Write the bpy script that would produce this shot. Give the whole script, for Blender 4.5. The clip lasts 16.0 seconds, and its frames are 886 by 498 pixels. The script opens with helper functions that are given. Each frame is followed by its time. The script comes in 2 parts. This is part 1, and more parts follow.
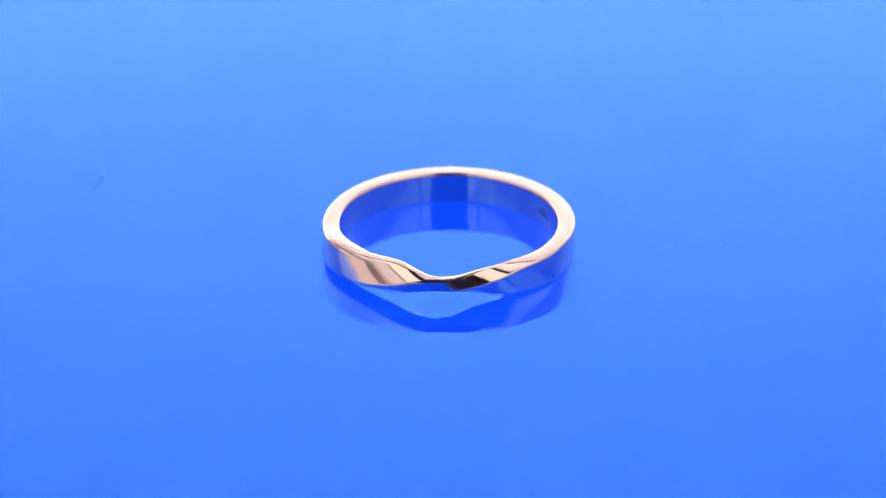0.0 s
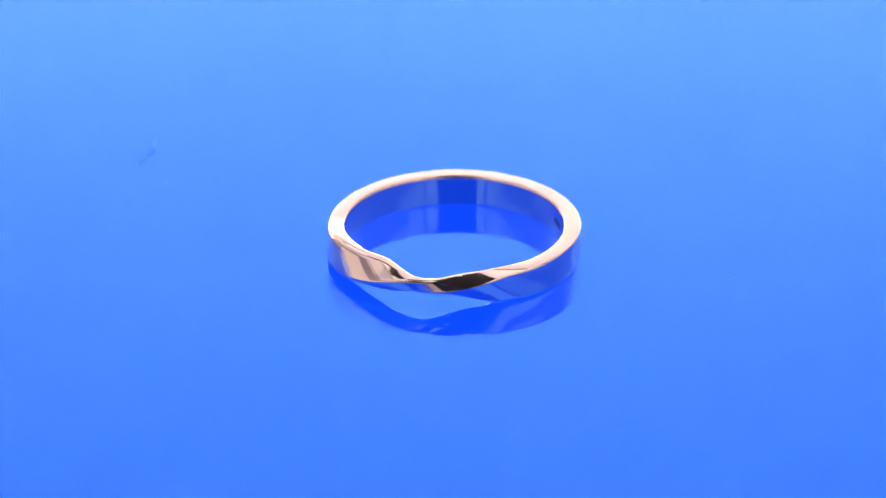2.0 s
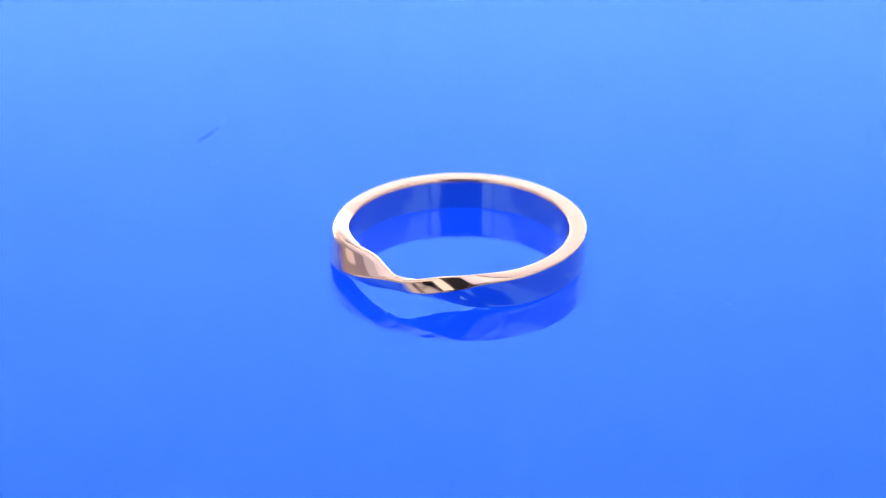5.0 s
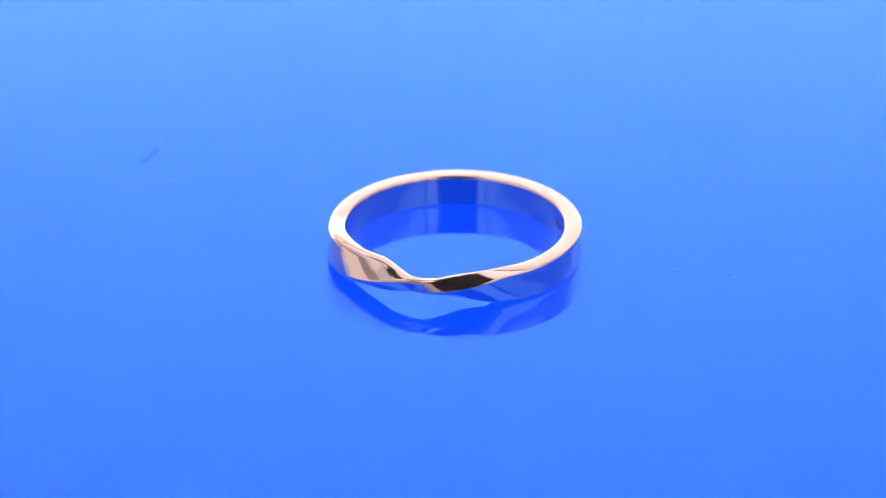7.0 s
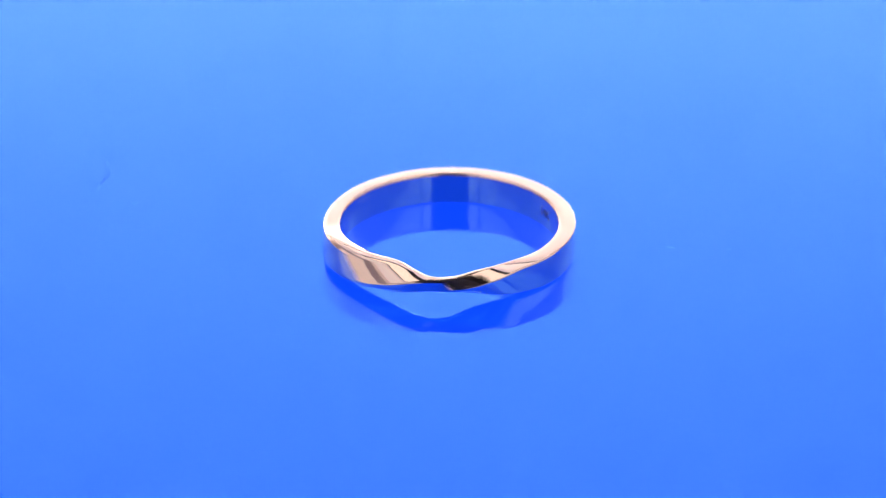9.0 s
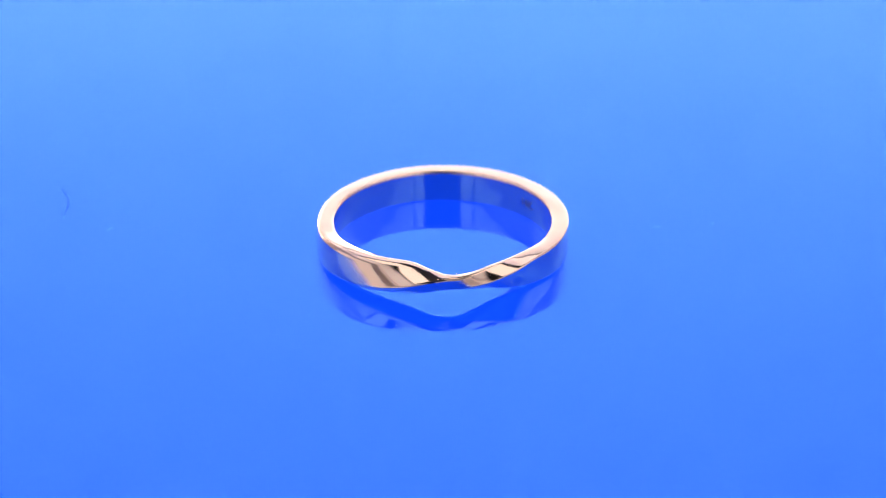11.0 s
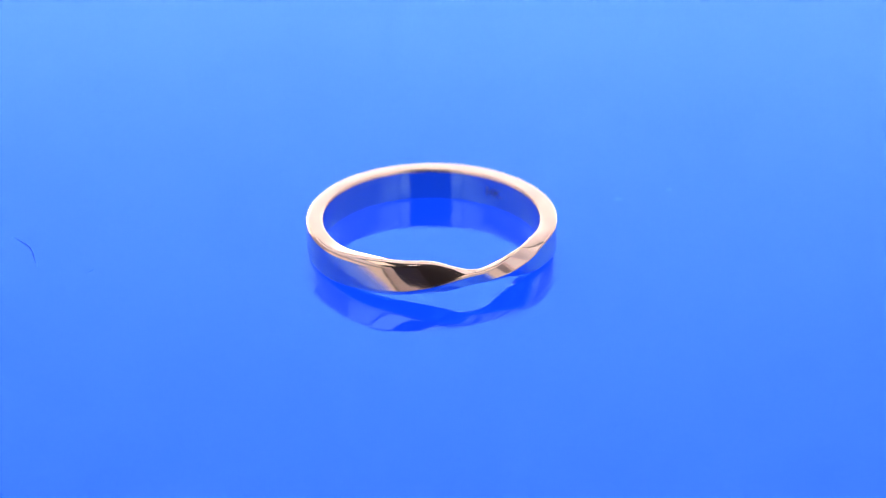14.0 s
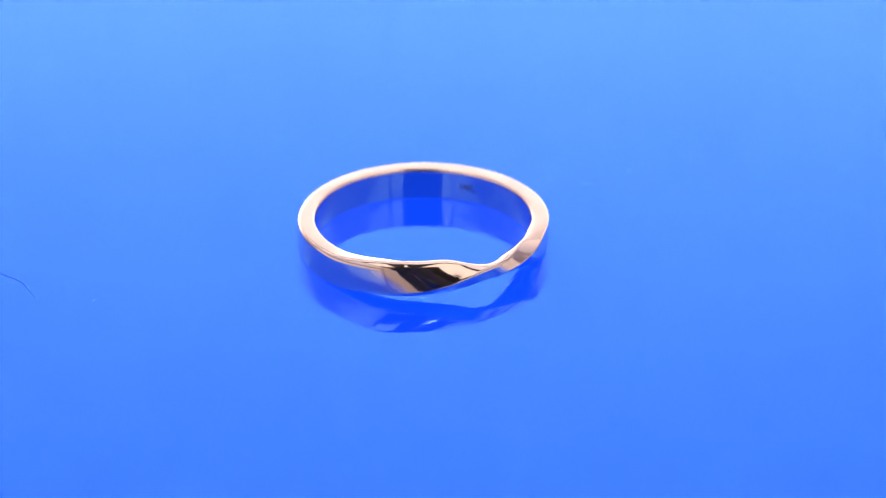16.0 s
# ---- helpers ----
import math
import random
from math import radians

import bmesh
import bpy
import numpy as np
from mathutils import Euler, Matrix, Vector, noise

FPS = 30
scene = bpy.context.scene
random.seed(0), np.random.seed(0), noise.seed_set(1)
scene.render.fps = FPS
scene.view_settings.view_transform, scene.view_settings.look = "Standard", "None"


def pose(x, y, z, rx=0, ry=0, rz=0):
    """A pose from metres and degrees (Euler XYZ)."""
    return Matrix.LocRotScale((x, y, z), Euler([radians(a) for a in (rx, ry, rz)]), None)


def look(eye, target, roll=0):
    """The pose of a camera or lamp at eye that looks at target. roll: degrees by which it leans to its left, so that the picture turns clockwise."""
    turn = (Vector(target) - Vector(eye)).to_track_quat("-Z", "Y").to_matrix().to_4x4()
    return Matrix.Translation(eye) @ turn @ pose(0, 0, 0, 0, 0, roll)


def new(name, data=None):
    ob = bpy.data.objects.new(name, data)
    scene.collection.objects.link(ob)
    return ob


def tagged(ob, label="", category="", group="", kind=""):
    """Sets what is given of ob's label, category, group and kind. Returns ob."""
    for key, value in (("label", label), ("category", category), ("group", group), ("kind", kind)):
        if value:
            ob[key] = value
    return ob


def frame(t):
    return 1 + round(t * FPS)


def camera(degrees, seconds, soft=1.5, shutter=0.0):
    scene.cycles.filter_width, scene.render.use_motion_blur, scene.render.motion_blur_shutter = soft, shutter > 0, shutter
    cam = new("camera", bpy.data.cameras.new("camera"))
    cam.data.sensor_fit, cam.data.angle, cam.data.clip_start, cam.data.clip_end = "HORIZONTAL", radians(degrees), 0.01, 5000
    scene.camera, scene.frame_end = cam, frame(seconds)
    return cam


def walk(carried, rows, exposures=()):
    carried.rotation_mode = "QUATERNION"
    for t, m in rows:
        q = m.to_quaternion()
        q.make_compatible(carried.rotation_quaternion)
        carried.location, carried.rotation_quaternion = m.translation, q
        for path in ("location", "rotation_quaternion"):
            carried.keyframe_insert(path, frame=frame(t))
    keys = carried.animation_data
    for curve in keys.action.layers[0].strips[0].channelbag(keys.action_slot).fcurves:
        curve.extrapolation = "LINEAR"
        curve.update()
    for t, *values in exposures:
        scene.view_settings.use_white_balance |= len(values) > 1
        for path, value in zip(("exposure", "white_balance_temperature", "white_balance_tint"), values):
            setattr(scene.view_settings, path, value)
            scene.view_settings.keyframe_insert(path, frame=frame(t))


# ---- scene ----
# ---- camera ----
DIST, ELEV = 0.2500, 26.26        # the lens's distance from the ring's foot, its height angle
AIM = Vector((0.001704, 0.002602, 0.0))
EYE = AIM + DIST * Vector((0, -math.cos(radians(ELEV)), math.sin(radians(ELEV))))
cam = camera(15.92, 16.0, soft=1.25)
cam.data.dof.use_dof, cam.data.dof.focus_distance, cam.data.dof.aperture_fstop = True, 0.2430, 26.0
walk(cam, [(0.0, look(EYE, AIM)), (16.0, look(EYE, AIM))], [(0.0, 0.0), (16.0, 0.0)])

# turn of the turntable in degrees, seen from above (it swings back at 4.6 s), and the ring's foot on it at 0 s
RATE, BACK = 5.6, 4.62
TURN = [(t, -RATE * t) for t in (0.0, 1.0, 2.0, 3.0, 4.0, 4.4)] + [(BACK, -RATE * (BACK - 0.09))]
TURN += [(t, -RATE * (2 * BACK - t)) for t in (4.84, 5.24, 6.0, 7.0, 8.0, 9.0, 10.0, 11.0, 12.0, 13.0, 14.0, 15.0, 16.0)]
FOOT = Vector((0.002115, 0.002603, 0.0))

# ---- light ----
world = bpy.data.worlds.new("world")
world.use_nodes = True
world.node_tree.nodes["Background"].inputs[0].default_value = (0.02, 0.02, 0.025, 1)
scene.world = world


def area_lamp(name, eye, target, sx, sy, watts, colour=(1, 1, 1)):
    lamp = bpy.data.lights.new(name, "AREA")
    lamp.shape, lamp.size, lamp.size_y, lamp.energy, lamp.color = "RECTANGLE", sx, sy, watts, colour
    ob = new(name, lamp)
    ob.matrix_world = look(eye, target)
    return ob


WARM = (1, 0.97, 0.94)
for side in (-1, 1):
    # unseen panels, added so that the gold's upper facets mirror cream
    area_lamp("top_panel_light", (side * 0.23, -0.14, 0.49), (side * 0.23, -0.14, 0), 0.22, 0.36, 0.29, WARM)
    # side and low side fills: added, unseen, to lift the gold's dim facets
    area_lamp("side_fill", (side * 0.352, -0.25, 0.32), (0, -0.25, 0.32), 0.50, 0.24, 0.12, WARM)
    area_lamp("low_side_fill", (side * 0.352, -0.22, 0.06), (0, -0.22, 0.06), 0.66, 0.12, 0.115, WARM)
    area_lamp("front_strip_light", (side * 0.30, -0.60, 0.28), (0, 0, 0), 0.13, 0.24, 0.04, WARM)
top = area_lamp("top_lamp", (0, -0.10, 0.49), (0, -0.10, 0), 0.024, 0.024, 0.02, WARM)
top.data.shape = "DISK"
# added strip that brightens the unseen back wall for plate and ring to mirror
area_lamp("backdrop_fill", (0, 0.365, -0.02), (0, 0.50, 0.20), 0.7, 0.04, 4.6, WARM)
# added lamp under the plate gives the acrylic its blue brightness
area_lamp("under_plate_fill", (0, 0, -0.05), (0, 0, 0), 0.5, 0.5, 1.62, (1, 1, 1))

# ---- materials ----


def material(name):
    m = bpy.data.materials.new(name)
    m.use_nodes = True
    nt = m.node_tree
    nt.nodes.clear()
    out = nt.nodes.new("ShaderNodeOutputMaterial")
    return m, nt, out


def plain(name, colour, rough, metal=0.0, bump=0.0, scale=400.0, vary=0.06, wave=0.0):
    """One surface with fine grain and a slow unevenness of tone."""
    m, nt, out = material(name)
    p = nt.nodes.new("ShaderNodeBsdfPrincipled")
    p.inputs["Metallic"].default_value = metal
    tc = nt.nodes.new("ShaderNodeTexCoord")
    big, fine = nt.nodes.new("ShaderNodeTexNoise"), nt.nodes.new("ShaderNodeTexNoise")
    big.inputs["Scale"].default_value, fine.inputs["Scale"].default_value = scale / 40, scale
    nt.links.new(tc.outputs["Object"], big.inputs["Vector"])
    nt.links.new(tc.outputs["Object"], fine.inputs["Vector"])
    mix = nt.nodes.new("ShaderNodeMix")
    mix.data_type = "RGBA"
    mix.inputs["A"].default_value = (*[c * (1 - vary) for c in colour], 1)
    mix.inputs["B"].default_value = (*[min(1, c * (1 + vary)) for c in colour], 1)
    nt.links.new(big.outputs["Fac"], mix.inputs["Factor"])
    nt.links.new(mix.outputs["Result"], p.inputs["Base Color"])
    r = nt.nodes.new("ShaderNodeMapRange")
    r.inputs["To Min"].default_value, r.inputs["To Max"].default_value = rough * 0.8, rough * 1.2
    nt.links.new(fine.outputs["Fac"], r.inputs["Value"])
    nt.links.new(r.outputs["Result"], p.inputs["Roughness"])
    if bump:
        b = nt.nodes.new("ShaderNodeBump")
        b.inputs["Strength"].default_value, b.inputs["Distance"].default_value = bump, 0.0002
        nt.links.new(fine.outputs["Fac"], b.inputs["Height"])
        nt.links.new(b.outputs["Normal"], p.inputs["Normal"])
    if wave:
        # slow unevenness left by hand polishing
        w, b = nt.nodes.new("ShaderNodeTexNoise"), nt.nodes.new("ShaderNodeBump")
        w.inputs["Scale"].default_value, w.inputs["Detail"].default_value = scale / 2, 0.5
        b.inputs["Strength"].default_value, b.inputs["Distance"].default_value = 1.0, wave
        nt.links.new(tc.outputs["Object"], w.inputs["Vector"])
        nt.links.new(w.outputs["Fac"], b.inputs["Height"])
        nt.links.new(b.outputs["Normal"], p.inputs["Normal"])
    nt.links.new(p.outputs["BSDF"], out.inputs["Surface"])
    return m


def blue_acrylic():
    """Deep blue acrylic, made translucent for the added lamp below, with a polished face."""
    m, nt, out = material("blue_acrylic")
    tc, n = nt.nodes.new("ShaderNodeTexCoord"), nt.nodes.new("ShaderNodeTexNoise")
    n.inputs["Scale"].default_value = 25
    nt.links.new(tc.outputs["Object"], n.inputs["Vector"])
    tone = nt.nodes.new("ShaderNodeMix")
    tone.data_type = "RGBA"
    tone.inputs["A"].default_value, tone.inputs["B"].default_value = (0.002, 0.045, 0.88, 1), (0.003, 0.050, 0.93, 1)
    nt.links.new(n.outputs["Fac"], tone.inputs["Factor"])
    d, t = nt.nodes.new("ShaderNodeBsdfDiffuse"), nt.nodes.new("ShaderNodeBsdfTranslucent")
    nt.links.new(tone.outputs["Result"], d.inputs["Color"])
    nt.links.new(tone.outputs["Result"], t.inputs["Color"])
    body = nt.nodes.new("ShaderNodeMixShader")
    body.inputs["Fac"].default_value = 0.75
    nt.links.new(d.outputs["BSDF"], body.inputs[1])
    nt.links.new(t.outputs["BSDF"], body.inputs[2])
    g = nt.nodes.new("ShaderNodeBsdfGlossy")
    g.inputs["Roughness"].default_value = 0.015
    f = nt.nodes.new("ShaderNodeFresnel")
    f.inputs["IOR"].default_value = 2.1
    mix = nt.nodes.new("ShaderNodeMixShader")
    tint = nt.nodes.new("ShaderNodeMix")
    tint.data_type = "RGBA"
    tint.inputs["A"].default_value, tint.inputs["B"].default_value = (0.27, 0.945, 1.0, 1), (1, 1, 1, 1)
    rise = nt.nodes.new("ShaderNodeMapRange")
    rise.inputs["From Min"].default_value, rise.inputs["From Max"].default_value = 0.15, 0.75
    nt.links.new(f.outputs["Fac"], rise.inputs["Value"])
    nt.links.new(rise.outputs["Result"], tint.inputs["Factor"])
    nt.links.new(tint.outputs["Result"], g.inputs["Color"])
    nt.links.new(f.outputs["Fac"], mix.inputs["Fac"])
    nt.links.new(body.outputs["Shader"], mix.inputs[1])
    nt.links.new(g.outputs["BSDF"], mix.inputs[2])
    nt.links.new(mix.outputs["Shader"], out.inputs["Surface"])
    return m


BLUE = blue_acrylic()
GOLD = plain("rose_gold", (0.98, 0.71, 0.57), 0.09, 1.0, 0.0, 900, 0.015, 0.00006)
STAMP = plain("engraved_gold", (0.22, 0.15, 0.12), 0.45, 1.0, 0.2, 4000)
GREY = plain("grey_fabric", (0.50, 0.44, 0.42), 0.85, 0, 0.2, 900)
MID_GREY = plain("light_grey_fabric", (0.86, 0.81, 0.79), 0.85, 0, 0.2, 900)
PALE = plain("pale_fabric", (0.82, 0.82, 0.82), 0.85, 0, 0.2, 900)
WHITE = plain("white_fabric", (0.8, 0.8, 0.8), 0.85, 0, 0.2, 900)
BLACK = plain("black_cloth", (0.015, 0.015, 0.016), 0.9, 0, 0.2, 900)
DARK = plain("black_plastic", (0.02, 0.02, 0.02), 0.45, 0, 0.2, 900)
RUBBER = plain("black_rubber", (0.015, 0.015, 0.015), 0.7, 0, 0.3, 2000)
GLASS = plain("coated_lens_glass", (0.01, 0.02, 0.09), 0.03)
METAL = plain("grey_metal", (0.5, 0.5, 0.52), 0.3, 1.0)
LINT = plain("lint", (0.03, 0.12, 0.55), 0.9, 0, 0, 3000)


def part(name, bm, mat, parent=None, label=""):
    me = bpy.data.meshes.new(name)
    bm.to_mesh(me)
    bm.free()
    me.materials.append(mat)
    ob = new(name, me)
    if parent:
        ob.parent = parent
    return tagged(ob, label)


def box(x0, y0, z0, x1, y1, z1, bevel=0.0):
    bm = bmesh.new()
    bmesh.ops.create_cube(bm, size=1, matrix=Matrix.Translation(((x0 + x1) / 2, (y0 + y1) / 2, (z0 + z1) / 2)) @ Matrix.Diagonal((x1 - x0, y1 - y0, z1 - z0, 1)))
    if bevel:
        bmesh.ops.bevel(bm, geom=bm.edges[:], offset=bevel, segments=3, profile=0.5, affect="EDGES")
    return bm


def lathe(profile, n=96, m=None, smooth=True):
    """Turns (radius, height) pairs round z; radius 0 closes an end."""
    bm = bmesh.new()
    rings = []
    for r, z in profile:
        if r == 0:
            rings.append([bm.verts.new((0, 0, z))])
        else:
            rings.append([bm.verts.new((r * math.cos(2 * math.pi * i / n), r * math.sin(2 * math.pi * i / n), z)) for i in range(n)])
    for a, b in zip(rings, rings[1:]):
        for i in range(n):
            j = (i + 1) % n
            if len(a) == 1:
                bm.faces.new((a[0], b[i], b[j]))
            elif len(b) == 1:
                bm.faces.new((a[i], b[0], a[j]))
            else:
                bm.faces.new((a[i], b[i], b[j], a[j]))
    bmesh.ops.recalc_face_normals(bm, faces=bm.faces[:])
    if all(z == profile[0][1] for _, z in profile) and bm.faces[:][0].normal.z < 0:
        bmesh.ops.reverse_faces(bm, faces=bm.faces[:])
    for f in bm.faces:
        f.smooth = smooth
    if m:
        bm.transform(m)
    return bm


# ---- light tent: unseen surround, added to shape what gold and plate mirror ----
X, YB, YF, Z0, Z1 = 0.36, 0.50, -0.62, -0.06, 0.50
tagged(part("floor", box(-X, YF, Z0 - 0.01, X, YB, Z0), WHITE), "unseen white fabric floor, added to bounce light", kind="structure")
tagged(part("wall_back", box(-X, YB, Z0 - 0.01, X, YB + 0.01, 0.455), WHITE), "unseen white fabric back wall, added for plate and ring to mirror", kind="structure")
tagged(part("wall_back_upper", box(-X, YB, 0.455, X, YB + 0.01, Z1), BLACK), "unseen black cloth above the back wall, added to darken the ring's mirrored edges", kind="structure")
# the tent's sides, unseen: grey skirts below dim what the gold mirrors, white fabric above
for name, x0, y0, x1, y1, skirt, cloth in (("wall_left", -X - 0.01, YF, -X, YB + 0.01, 0.25, GREY), ("wall_right", X, YF, X + 0.01, YB + 0.01, 0.25, GREY),
                                    ("wall_front", -X - 0.01, YF - 0.01, X + 0.01, YF, 0.36, MID_GREY)):
    tagged(part(name, box(x0, y0, Z0 - 0.01, x1, y1, skirt), cloth), "unseen grey fabric skirt, added to dim what the gold mirrors", kind="structure")
    tagged(part(name + "_upper", box(x0, y0, skirt, x1, y1, Z1), GREY if name == "wall_front" else PALE), "unseen pale fabric upper wall, added for the gold to mirror", kind="structure")
tagged(part("ceiling", box(-X - 0.01, YF - 0.01, Z1, X + 0.01, 0.12, Z1 + 0.01), BLACK), "unseen black cloth overhead, added to darken what the gold mirrors", kind="structure")
tagged(part("ceiling_back", box(-X - 0.01, 0.12, Z1, X + 0.01, YB + 0.01, Z1 + 0.01), PALE), "unseen white fabric roof over the back, added for the gold to mirror", kind="structure")


# ---- turntable ----
def turntable():
    top = new("turntable")
    tagged(top, "glossy blue acrylic turntable plate, slowly turning, brightened by an added lamp below", "turntable")
    part("blue_sheet", lathe([(0, 0), (0.02, 0), (0.1, 0), (0.27, 0)], 160, smooth=False), BLUE, top, "deep blue polished acrylic")
    part("rim", lathe([(0.2702, -0.004), (0.2702, 0.0), (0.273, 0.0), (0.274, -0.001), (0.274, -0.02), (0.2705, -0.02)], 160), METAL, top, "grey metal rim")
    return top


TABLE = turntable()
# housing added for the lamp under the plate
foot = part("lamp_housing", lathe([(0, -0.057), (0.262, -0.057), (0.262, -0.021), (0.276, -0.021), (0.278, -0.023), (0.278, Z0), (0, Z0)], 120, smooth=False), DARK)
tagged(foot, "round black housing added round the unseen lamp under the blue turntable plate", "light box")



# ---- light bar, added and unseen, for the backdrop lamp ----
bar = part("light_bar", box(-0.355, 0.335, Z0, 0.355, 0.358, -0.005, 0.002), DARK)
tagged(bar, "long black bar added on the floor, housing the unseen backdrop lamp", "light bar")

# ---- ring ----
R_OUT, R_IN, HIGH = 0.00996, 0.00858, 0.002612
MID = -4.3                # where the half twist sits round the band, degrees from its front


def through_knots(x, xs, ys):
    """A smooth curve without overshoot through the knots, level at its ends."""
    x = min(max(x, xs[0]), xs[-1])
    d = [(ys[i + 1] - ys[i]) / (xs[i + 1] - xs[i]) for i in range(len(xs) - 1)]
    m = [d[0] if ys[0] == 0 and xs[0] == 0 else 0.0] + [0.0 if a * b <= 0 else 2 * a * b / (a + b) for a, b in zip(d, d[1:])] + [0.0]
    i = max(k for k in range(len(d)) if x >= xs[k])
    h = xs[i + 1] - xs[i]
    s = (x - xs[i]) / h
    return (1 + 2 * s) * (1 - s) ** 2 * ys[i] + s * (1 - s) ** 2 * h * m[i] + s * s * (3 - 2 * s) * ys[i + 1] + s * s * (s - 1) * h * m[i + 1]


def band(a):
    """The band's section at a degrees from the front: turn, width, thickness, shift outwards and upwards."""
    d = a - MID
    b = abs(d)
    turn = 90 + math.copysign(through_knots(b, *(((0, 8, 16, 24, 34, 45, 60, 84), (0, 22.9, 40.9, 54.0, 65.5, 75.5, 84.5, 90)) if d < 0 else ((0, 8, 16, 26, 40, 66), (0, 20.5, 37.5, 56.0, 81.0, 90)))), d)
    turn += 2.09 * through_knots(b, (0, 22, 44), (0.001, 1, 0)) if d < 0 else -0.11 * through_knots(b, (0, 22, 44), (0.001, 1, 0))
    side = (0.299, 0.575, 0.895, 0.985, 1) if d < 0 else (0.299, 0.491, 0.780, 0.929, 1)
    wide = HIGH * through_knots(b, (0, 10, 22, 42, 76), side)
    thick = (R_OUT - R_IN) * through_knots(b, (0, 20, 46), (0.688, 1.001, 1))
    out = 0.001 * through_knots(d, (-80, -50, -22, 0, 20, 38, 60), (0, 0.119, -0.101, 0.319, -0.179, -0.179, 0))
    up = 0.001 * through_knots(d, (-80, -50, -35, -22, -10, 0, 20, 38, 60), (0, 0.38, 0.40, 0.52, 0.54, 0.46, 0.32, 0.10, 0))
    # the band is a little flattened on one side of its back
    out -= 0.00013 * through_knots(abs((a + 308) % 360 - 180), (0, 15, 58), (1, 0.999, 0))
    return radians(turn), wide, thick, out, up


def eased(a, reach=5.0):
    """The band's section, evened out over a few degrees so that its polish flows."""
    near = [(band(a + reach * k / 4), 5 - abs(k)) for k in range(-4, 5)]
    return [sum(p[j] * w for p, w in near) / 25 for j in range(5)]


def section(w, h, radii, crown, n=7):
    """A rectangle w by h with rounded corners (their radii from the outer upper one on) and slightly domed broad faces, as (out, up) pairs, with a few points along each flat."""
    signs = ((1, 1), (-1, 1), (-1, -1), (1, -1))
    arcs = []
    for k, (sx, sy) in enumerate(signs):
        r = min(radii[k], 0.42 * w, 0.42 * h)
        arcs.append([(sx * (w / 2 - r) + r * math.cos(math.pi / 2 * (k + i / (n - 1))), sy * (h / 2 - r) + r * math.sin(math.pi / 2 * (k + i / (n - 1)))) for i in range(n)])
    pts = []
    for k in range(4):
        pts += arcs[k]
        p, q = arcs[k][-1], arcs[(k + 1) % 4][0]
        pts += [(p[0] + (q[0] - p[0]) * f, p[1] + (q[1] - p[1]) * f) for f in (0.04, 0.14, 0.27, 0.42, 0.58, 0.73, 0.86, 0.96)]
    # the dome is highest half way up and fades out at the narrow faces
    return [(o + crown * 2 * o / w * (1 - (2 * u / h) ** 2), u + 0.5 * crown * 2 * u / h * (1 - (2 * o / w) ** 2)) for o, u in pts]


def worn(a):
    """Radius of the outer upper edge: softer on the way into the twist."""
    return 0.00012 + 0.00040 * through_knots(a, (-230, -180, -95, -50, -5, 25), (0, 0.45, 0.6, 1, 1, 0))


def crown(a):
    """How far the broad faces are domed: more where the twist was filed."""
    return 0.00002 + 0.00008 * through_knots(abs(a - MID), (0, 15, 45, 80), (0.4, 1, 1, 0))


def ring():
    bm = bmesh.new()
    rm = (R_OUT + R_IN) / 2
    n, loops = 600, []
    for i in range(n):
        a = -180 + 360 * i / n
        th, wide, thick, out, up = eased(a)
        c, s = math.cos(th), math.sin(th)
        ca, sa = math.sin(radians(a)), -math.cos(radians(a))
        row = []
        for o, u in section(thick, wide, (worn(a), 0.00022 + 0.00030 * through_knots(a, (-85, -52, -38, -18, 5), (0, 0.6, 1, 1, 0)), worn(a - 360), 0.00022), crown(a)):
            o2, u2 = o * c - u * s, o * s + u * c
            row.append(bm.verts.new(((rm + out + o2) * ca, (rm + out + o2) * sa, HIGH / 2 + up + u2)))
        loops.append(row)
    m = len(loops[0])
    for i in range(n):
        a, b = loops[i], loops[(i + 1) % n]
        # the half twist brings the section round to itself half a turn on
        h = m // 2 if i == n - 1 else 0
        for j in range(m):
            k = (j + 1) % m
            bm.faces.new((a[j], b[(j + h) % m], b[(k + h) % m], a[k]))
    bmesh.ops.recalc_face_normals(bm, faces=bm.faces[:])
    for f in bm.faces:
        f.smooth = True
    return part("ring", bm, GOLD)


RING = tagged(ring(), "polished rose gold band ring with one twist, lying on blue acrylic", "ring")


def hallmark(words="14K", start=121.6, wide=10.0, low=1.0, high=1.68):
    """The small fineness stamp, bent onto the inner wall, one mesh a character."""
    shapes, reach = [], 0.0
    for c in words:
        text = bpy.data.curves.new("stamp", 'FONT')
        text.body, text.extrude, text.resolution_u = c, 0.02, 3
        holder = bpy.data.objects.new("stamp", text)
        mesh = bpy.data.meshes.new_from_object(holder)
        bm = bmesh.new()
        bm.from_mesh(mesh)
        bpy.data.objects.remove(holder)
        bpy.data.meshes.remove(mesh)
        left = min(v.co.x for v in bm.verts)
        for v in bm.verts:
            v.co.x += reach - left
        reach = max(v.co.x for v in bm.verts) + 0.10
        shapes.append(bm)
    tall = max(v.co.y for bm in shapes for v in bm.verts)
    for bm in shapes:
        for v in bm.verts:
            a = radians(start - wide * v.co.x / reach)
            r = R_IN - (0.000034 if v.co.z > 0 else 0.00001)
            v.co = (r * math.sin(a), -r * math.cos(a), 0.001 * (low + (high - low) * v.co.y / tall))
        bmesh.ops.recalc_face_normals(bm, faces=bm.faces[:])
        part("hallmark", bm, STAMP, RING, "worn dark stamp inside the band")


hallmark()


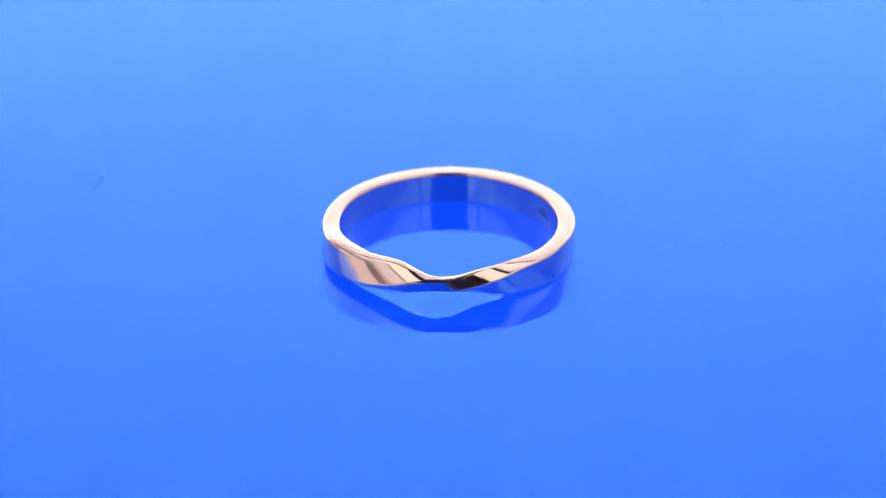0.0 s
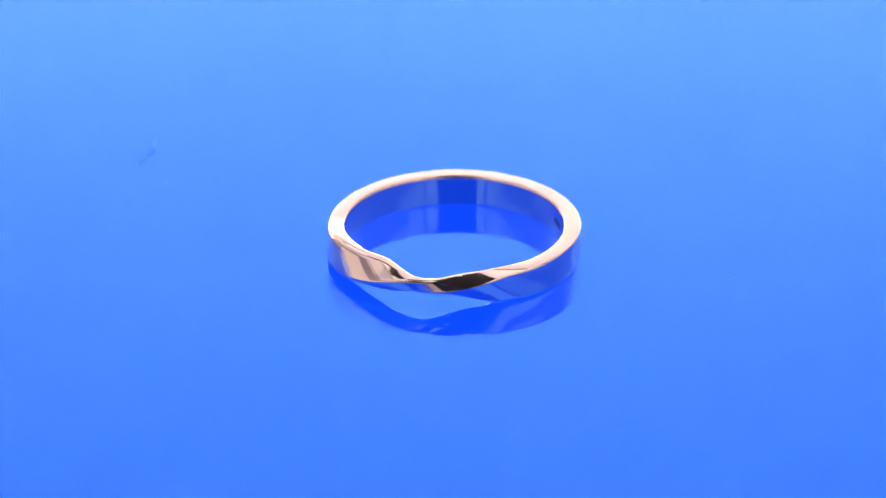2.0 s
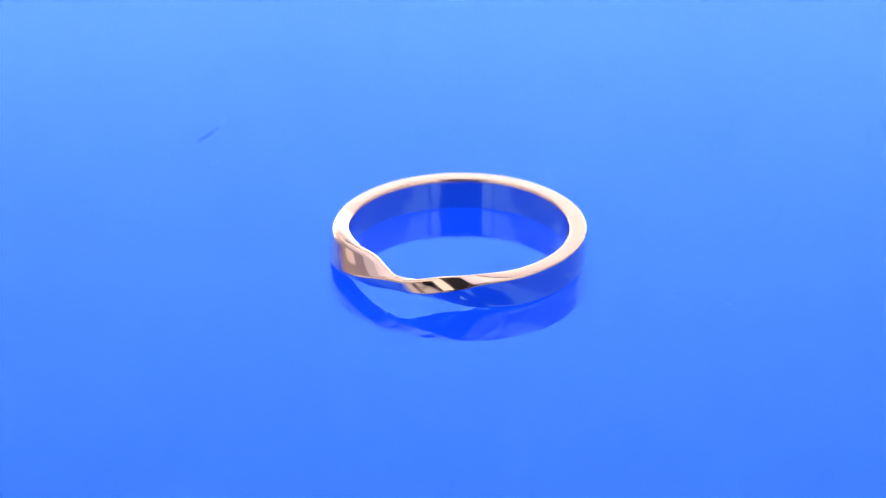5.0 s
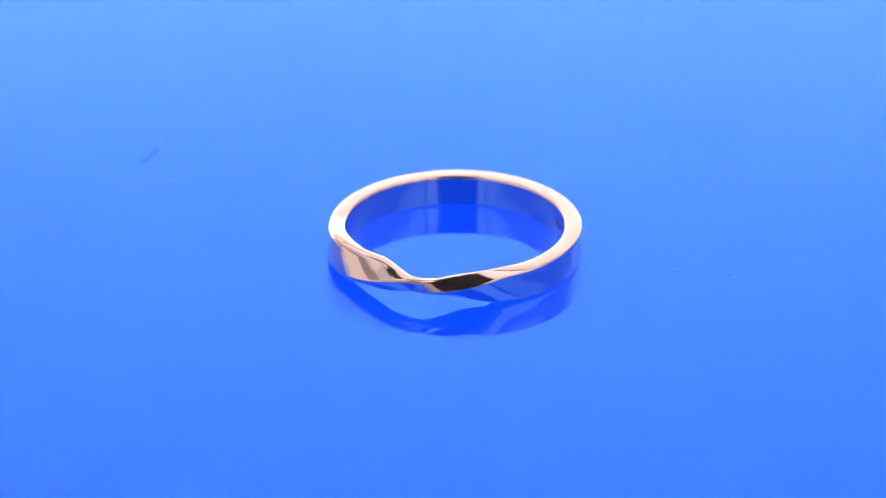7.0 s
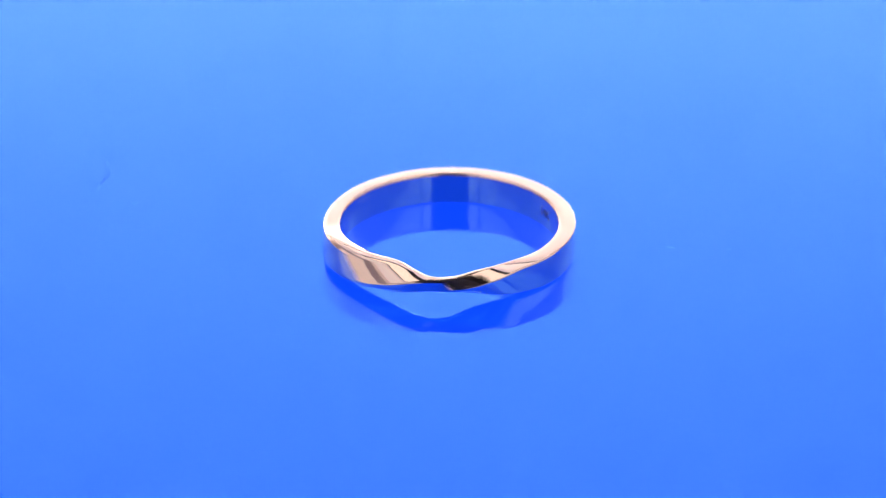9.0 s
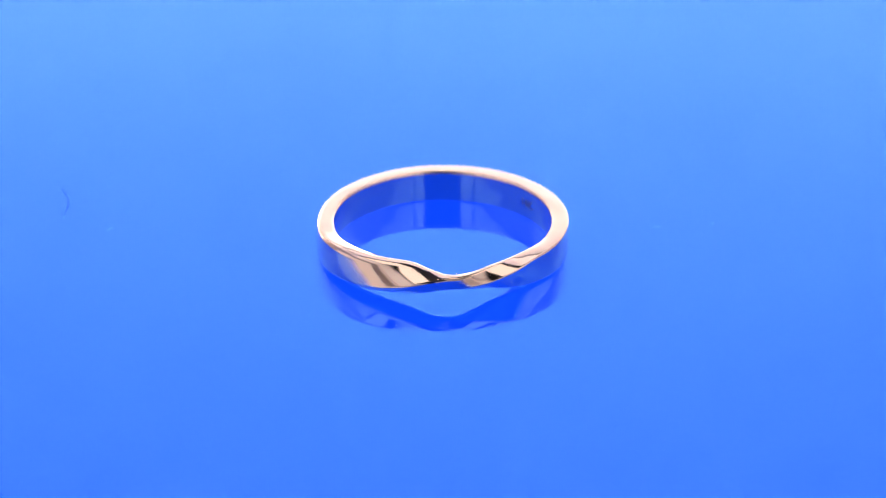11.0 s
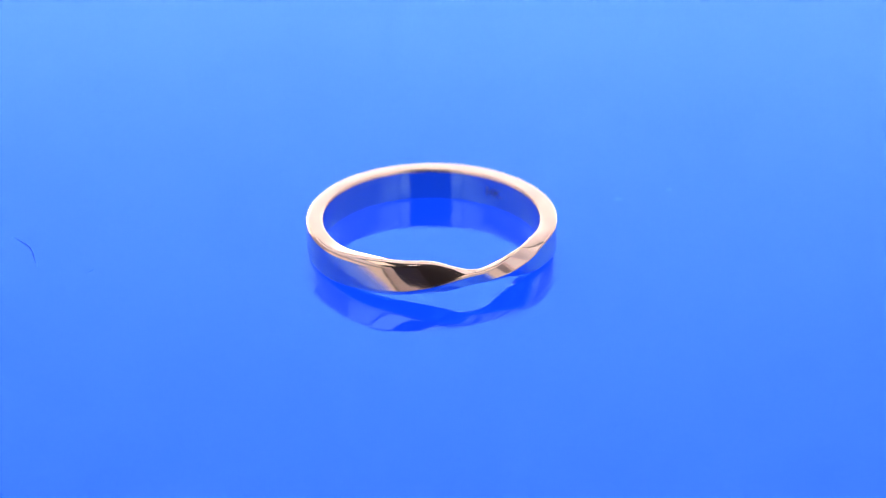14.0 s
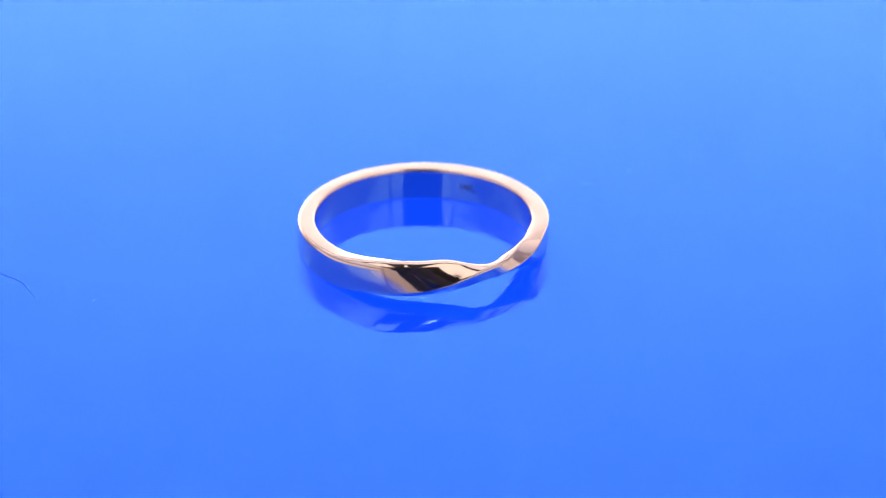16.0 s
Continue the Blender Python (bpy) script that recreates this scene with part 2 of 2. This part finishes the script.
# ---- lint on the plate ----
def fibre(name, points, thick):
    """A thread with a pinch of loops, along points in metres from the plate's axis; its origin at its middle."""
    mid = points[len(points) // 2]
    bm = bmesh.new()
    rows = []
    for i, (x, y) in enumerate(points):
        x2, y2 = points[min(i + 1, len(points) - 1)]
        x1, y1 = points[max(i - 1, 0)]
        way = Vector((x2 - x1, y2 - y1, 0)).normalized()
        side = Vector((-way.y, way.x, 0))
        r = thick * (0.35 + 0.65 * math.sin(math.pi * (i + 0.5) / len(points)))
        rows.append([bm.verts.new(Vector((x - mid[0], y - mid[1], r)) + side * r * math.cos(k * math.pi / 3) + Vector((0, 0, r * math.sin(k * math.pi / 3)))) for k in range(6)])
    for p, q in zip(rows, rows[1:]):
        for k in range(6):
            bm.faces.new((p[k], p[(k + 1) % 6], q[(k + 1) % 6], q[k]))
    bm.faces.new(rows[0])
    bm.faces.new(rows[-1])
    bmesh.ops.recalc_face_normals(bm, faces=bm.faces[:])
    for f in bm.faces:
        f.smooth = True
    return part(name, bm, LINT), Vector((*mid, 0))


def thread(knots, n=26):
    """Points evenly along a smooth line through knots given in millimetres."""
    out = []
    for i in range(n):
        u = i / (n - 1) * (len(knots) - 1)
        k = min(int(u), len(knots) - 2)
        f = u - k
        p = [Vector(knots[min(max(k + j, 0), len(knots) - 1)]) for j in (-1, 0, 1, 2)]
        q = 0.5 * (2 * p[1] + (p[2] - p[0]) * f + (2 * p[0] - 5 * p[1] + 4 * p[2] - p[3]) * f * f + (3 * p[1] - p[0] - 3 * p[2] + p[3]) * f ** 3)
        out.append((q.x * 0.001, q.y * 0.001))
    return out


LINTS = []
for label, knots, thick in (("thin curved grey lint fibre lying on the blue plate", ((-26.95, 18.8), (-26.6, 17.7), (-26.35, 16.5), (-26.45, 15.4), (-26.8, 14.2), (-27.0, 12.9)), 0.000035),
                            ("tiny speck of lint on the blue plate", ((19.3, 3.5), (19.6, 3.3), (19.9, 3.2)), 0.00002),
                            ("tiny speck of lint on the blue plate", ((24.0, 3.05), (24.2, 3.0), (24.4, 3.1)), 0.000018),
                            ("tiny speck of lint on the blue plate", ((-23.8, 10.2), (-23.6, 10.35), (-23.3, 10.4)), 0.000018)):
    ob, place = fibre("lint_fibre" if "fibre" in label else "lint_speck", thread(knots), thick)
    LINTS.append((tagged(ob, label, "lint"), place))


# ---- video camera, seen mirrored in the gold ----
def video_camera():
    base = new("video_camera")
    tagged(base, "black video camera with a macro lens, facing the ring", "camera")
    part("lens_barrel", lathe([(0.020, -0.003), (0.029, -0.003), (0.031, 0.0), (0.029, 0.03), (0.034, 0.042), (0.034, 0.06), (0.031, 0.063), (0.031, 0.09), (0, 0.09)], 64), RUBBER, base)
    part("front_glass", lathe([(0, 0.003), (0.010, 0.0035), (0.020, 0.006), (0.0205, 0.02), (0, 0.02)], 48), GLASS, base, "blue coated front lens")
    for k in range(7):
        # pale marks round the lens rim
        bm = box(-0.0028, 0.0262, -0.0034, 0.0028, 0.0275, -0.0028)
        bm.transform(pose(0, 0, 0, 0, 0, 50 + 26 * k))
        part("rim_mark", bm, WHITE, base, "small white mark")
    part("body", box(-0.072, -0.06, 0.0905, 0.072, 0.06, 0.17, 0.008), DARK, base)
    # disc added behind the lens so that its dark reflection grows wide enough
    part("dark_disc", lathe([(0.030, 0.030), (0.098, 0.012), (0.100, 0.013), (0.100, 0.030), (0.034, 0.040)], 72), RUBBER, base, "round black disc added behind the lens rim to widen the mirrored dark")
    part("viewfinder", box(-0.022, 0.045, 0.095, 0.022, 0.072, 0.145, 0.006), DARK, base)
    place = look(EYE, AIM) @ pose(0, 0, 0.012)
    base.matrix_world = place
    # pedestal, upright under the body
    back = place.inverted()
    hold = place @ Vector((0, -0.05, 0.12))
    bm = lathe([(0, 0.012), (0.016, 0.012), (0.016, -0.004), (0.009, -0.006), (0.009, -0.055), (0.014, -0.06), (0, -0.06)], 32)
    bm.transform(back @ Matrix.Translation(hold))
    part("column", bm, DARK, base)
    bm = lathe([(0, -0.05), (0.03, -0.05), (0.034, -0.055), (0.034, Z0 + 0.02 - hold.z), (0.07, Z0 + 0.012 - hold.z), (0.072, Z0 - hold.z), (0, Z0 - hold.z)], 40)
    bm.transform(back @ Matrix.Translation(hold))
    part("pedestal", bm, DARK, base)
    return base


video_camera()


# ---- motion ----
def motions():
    rows, plate = [], []
    for t, a in TURN:
        m = pose(0, 0, 0, 0, 0, a)
        plate.append((t, m))
        rows.append((t, m @ Matrix.Translation(FOOT)))
    walk(RING, rows)
    walk(TABLE, plate)
    for ob, place in LINTS:
        walk(ob, [(t, m @ Matrix.Translation(place)) for t, m in plate])


motions()
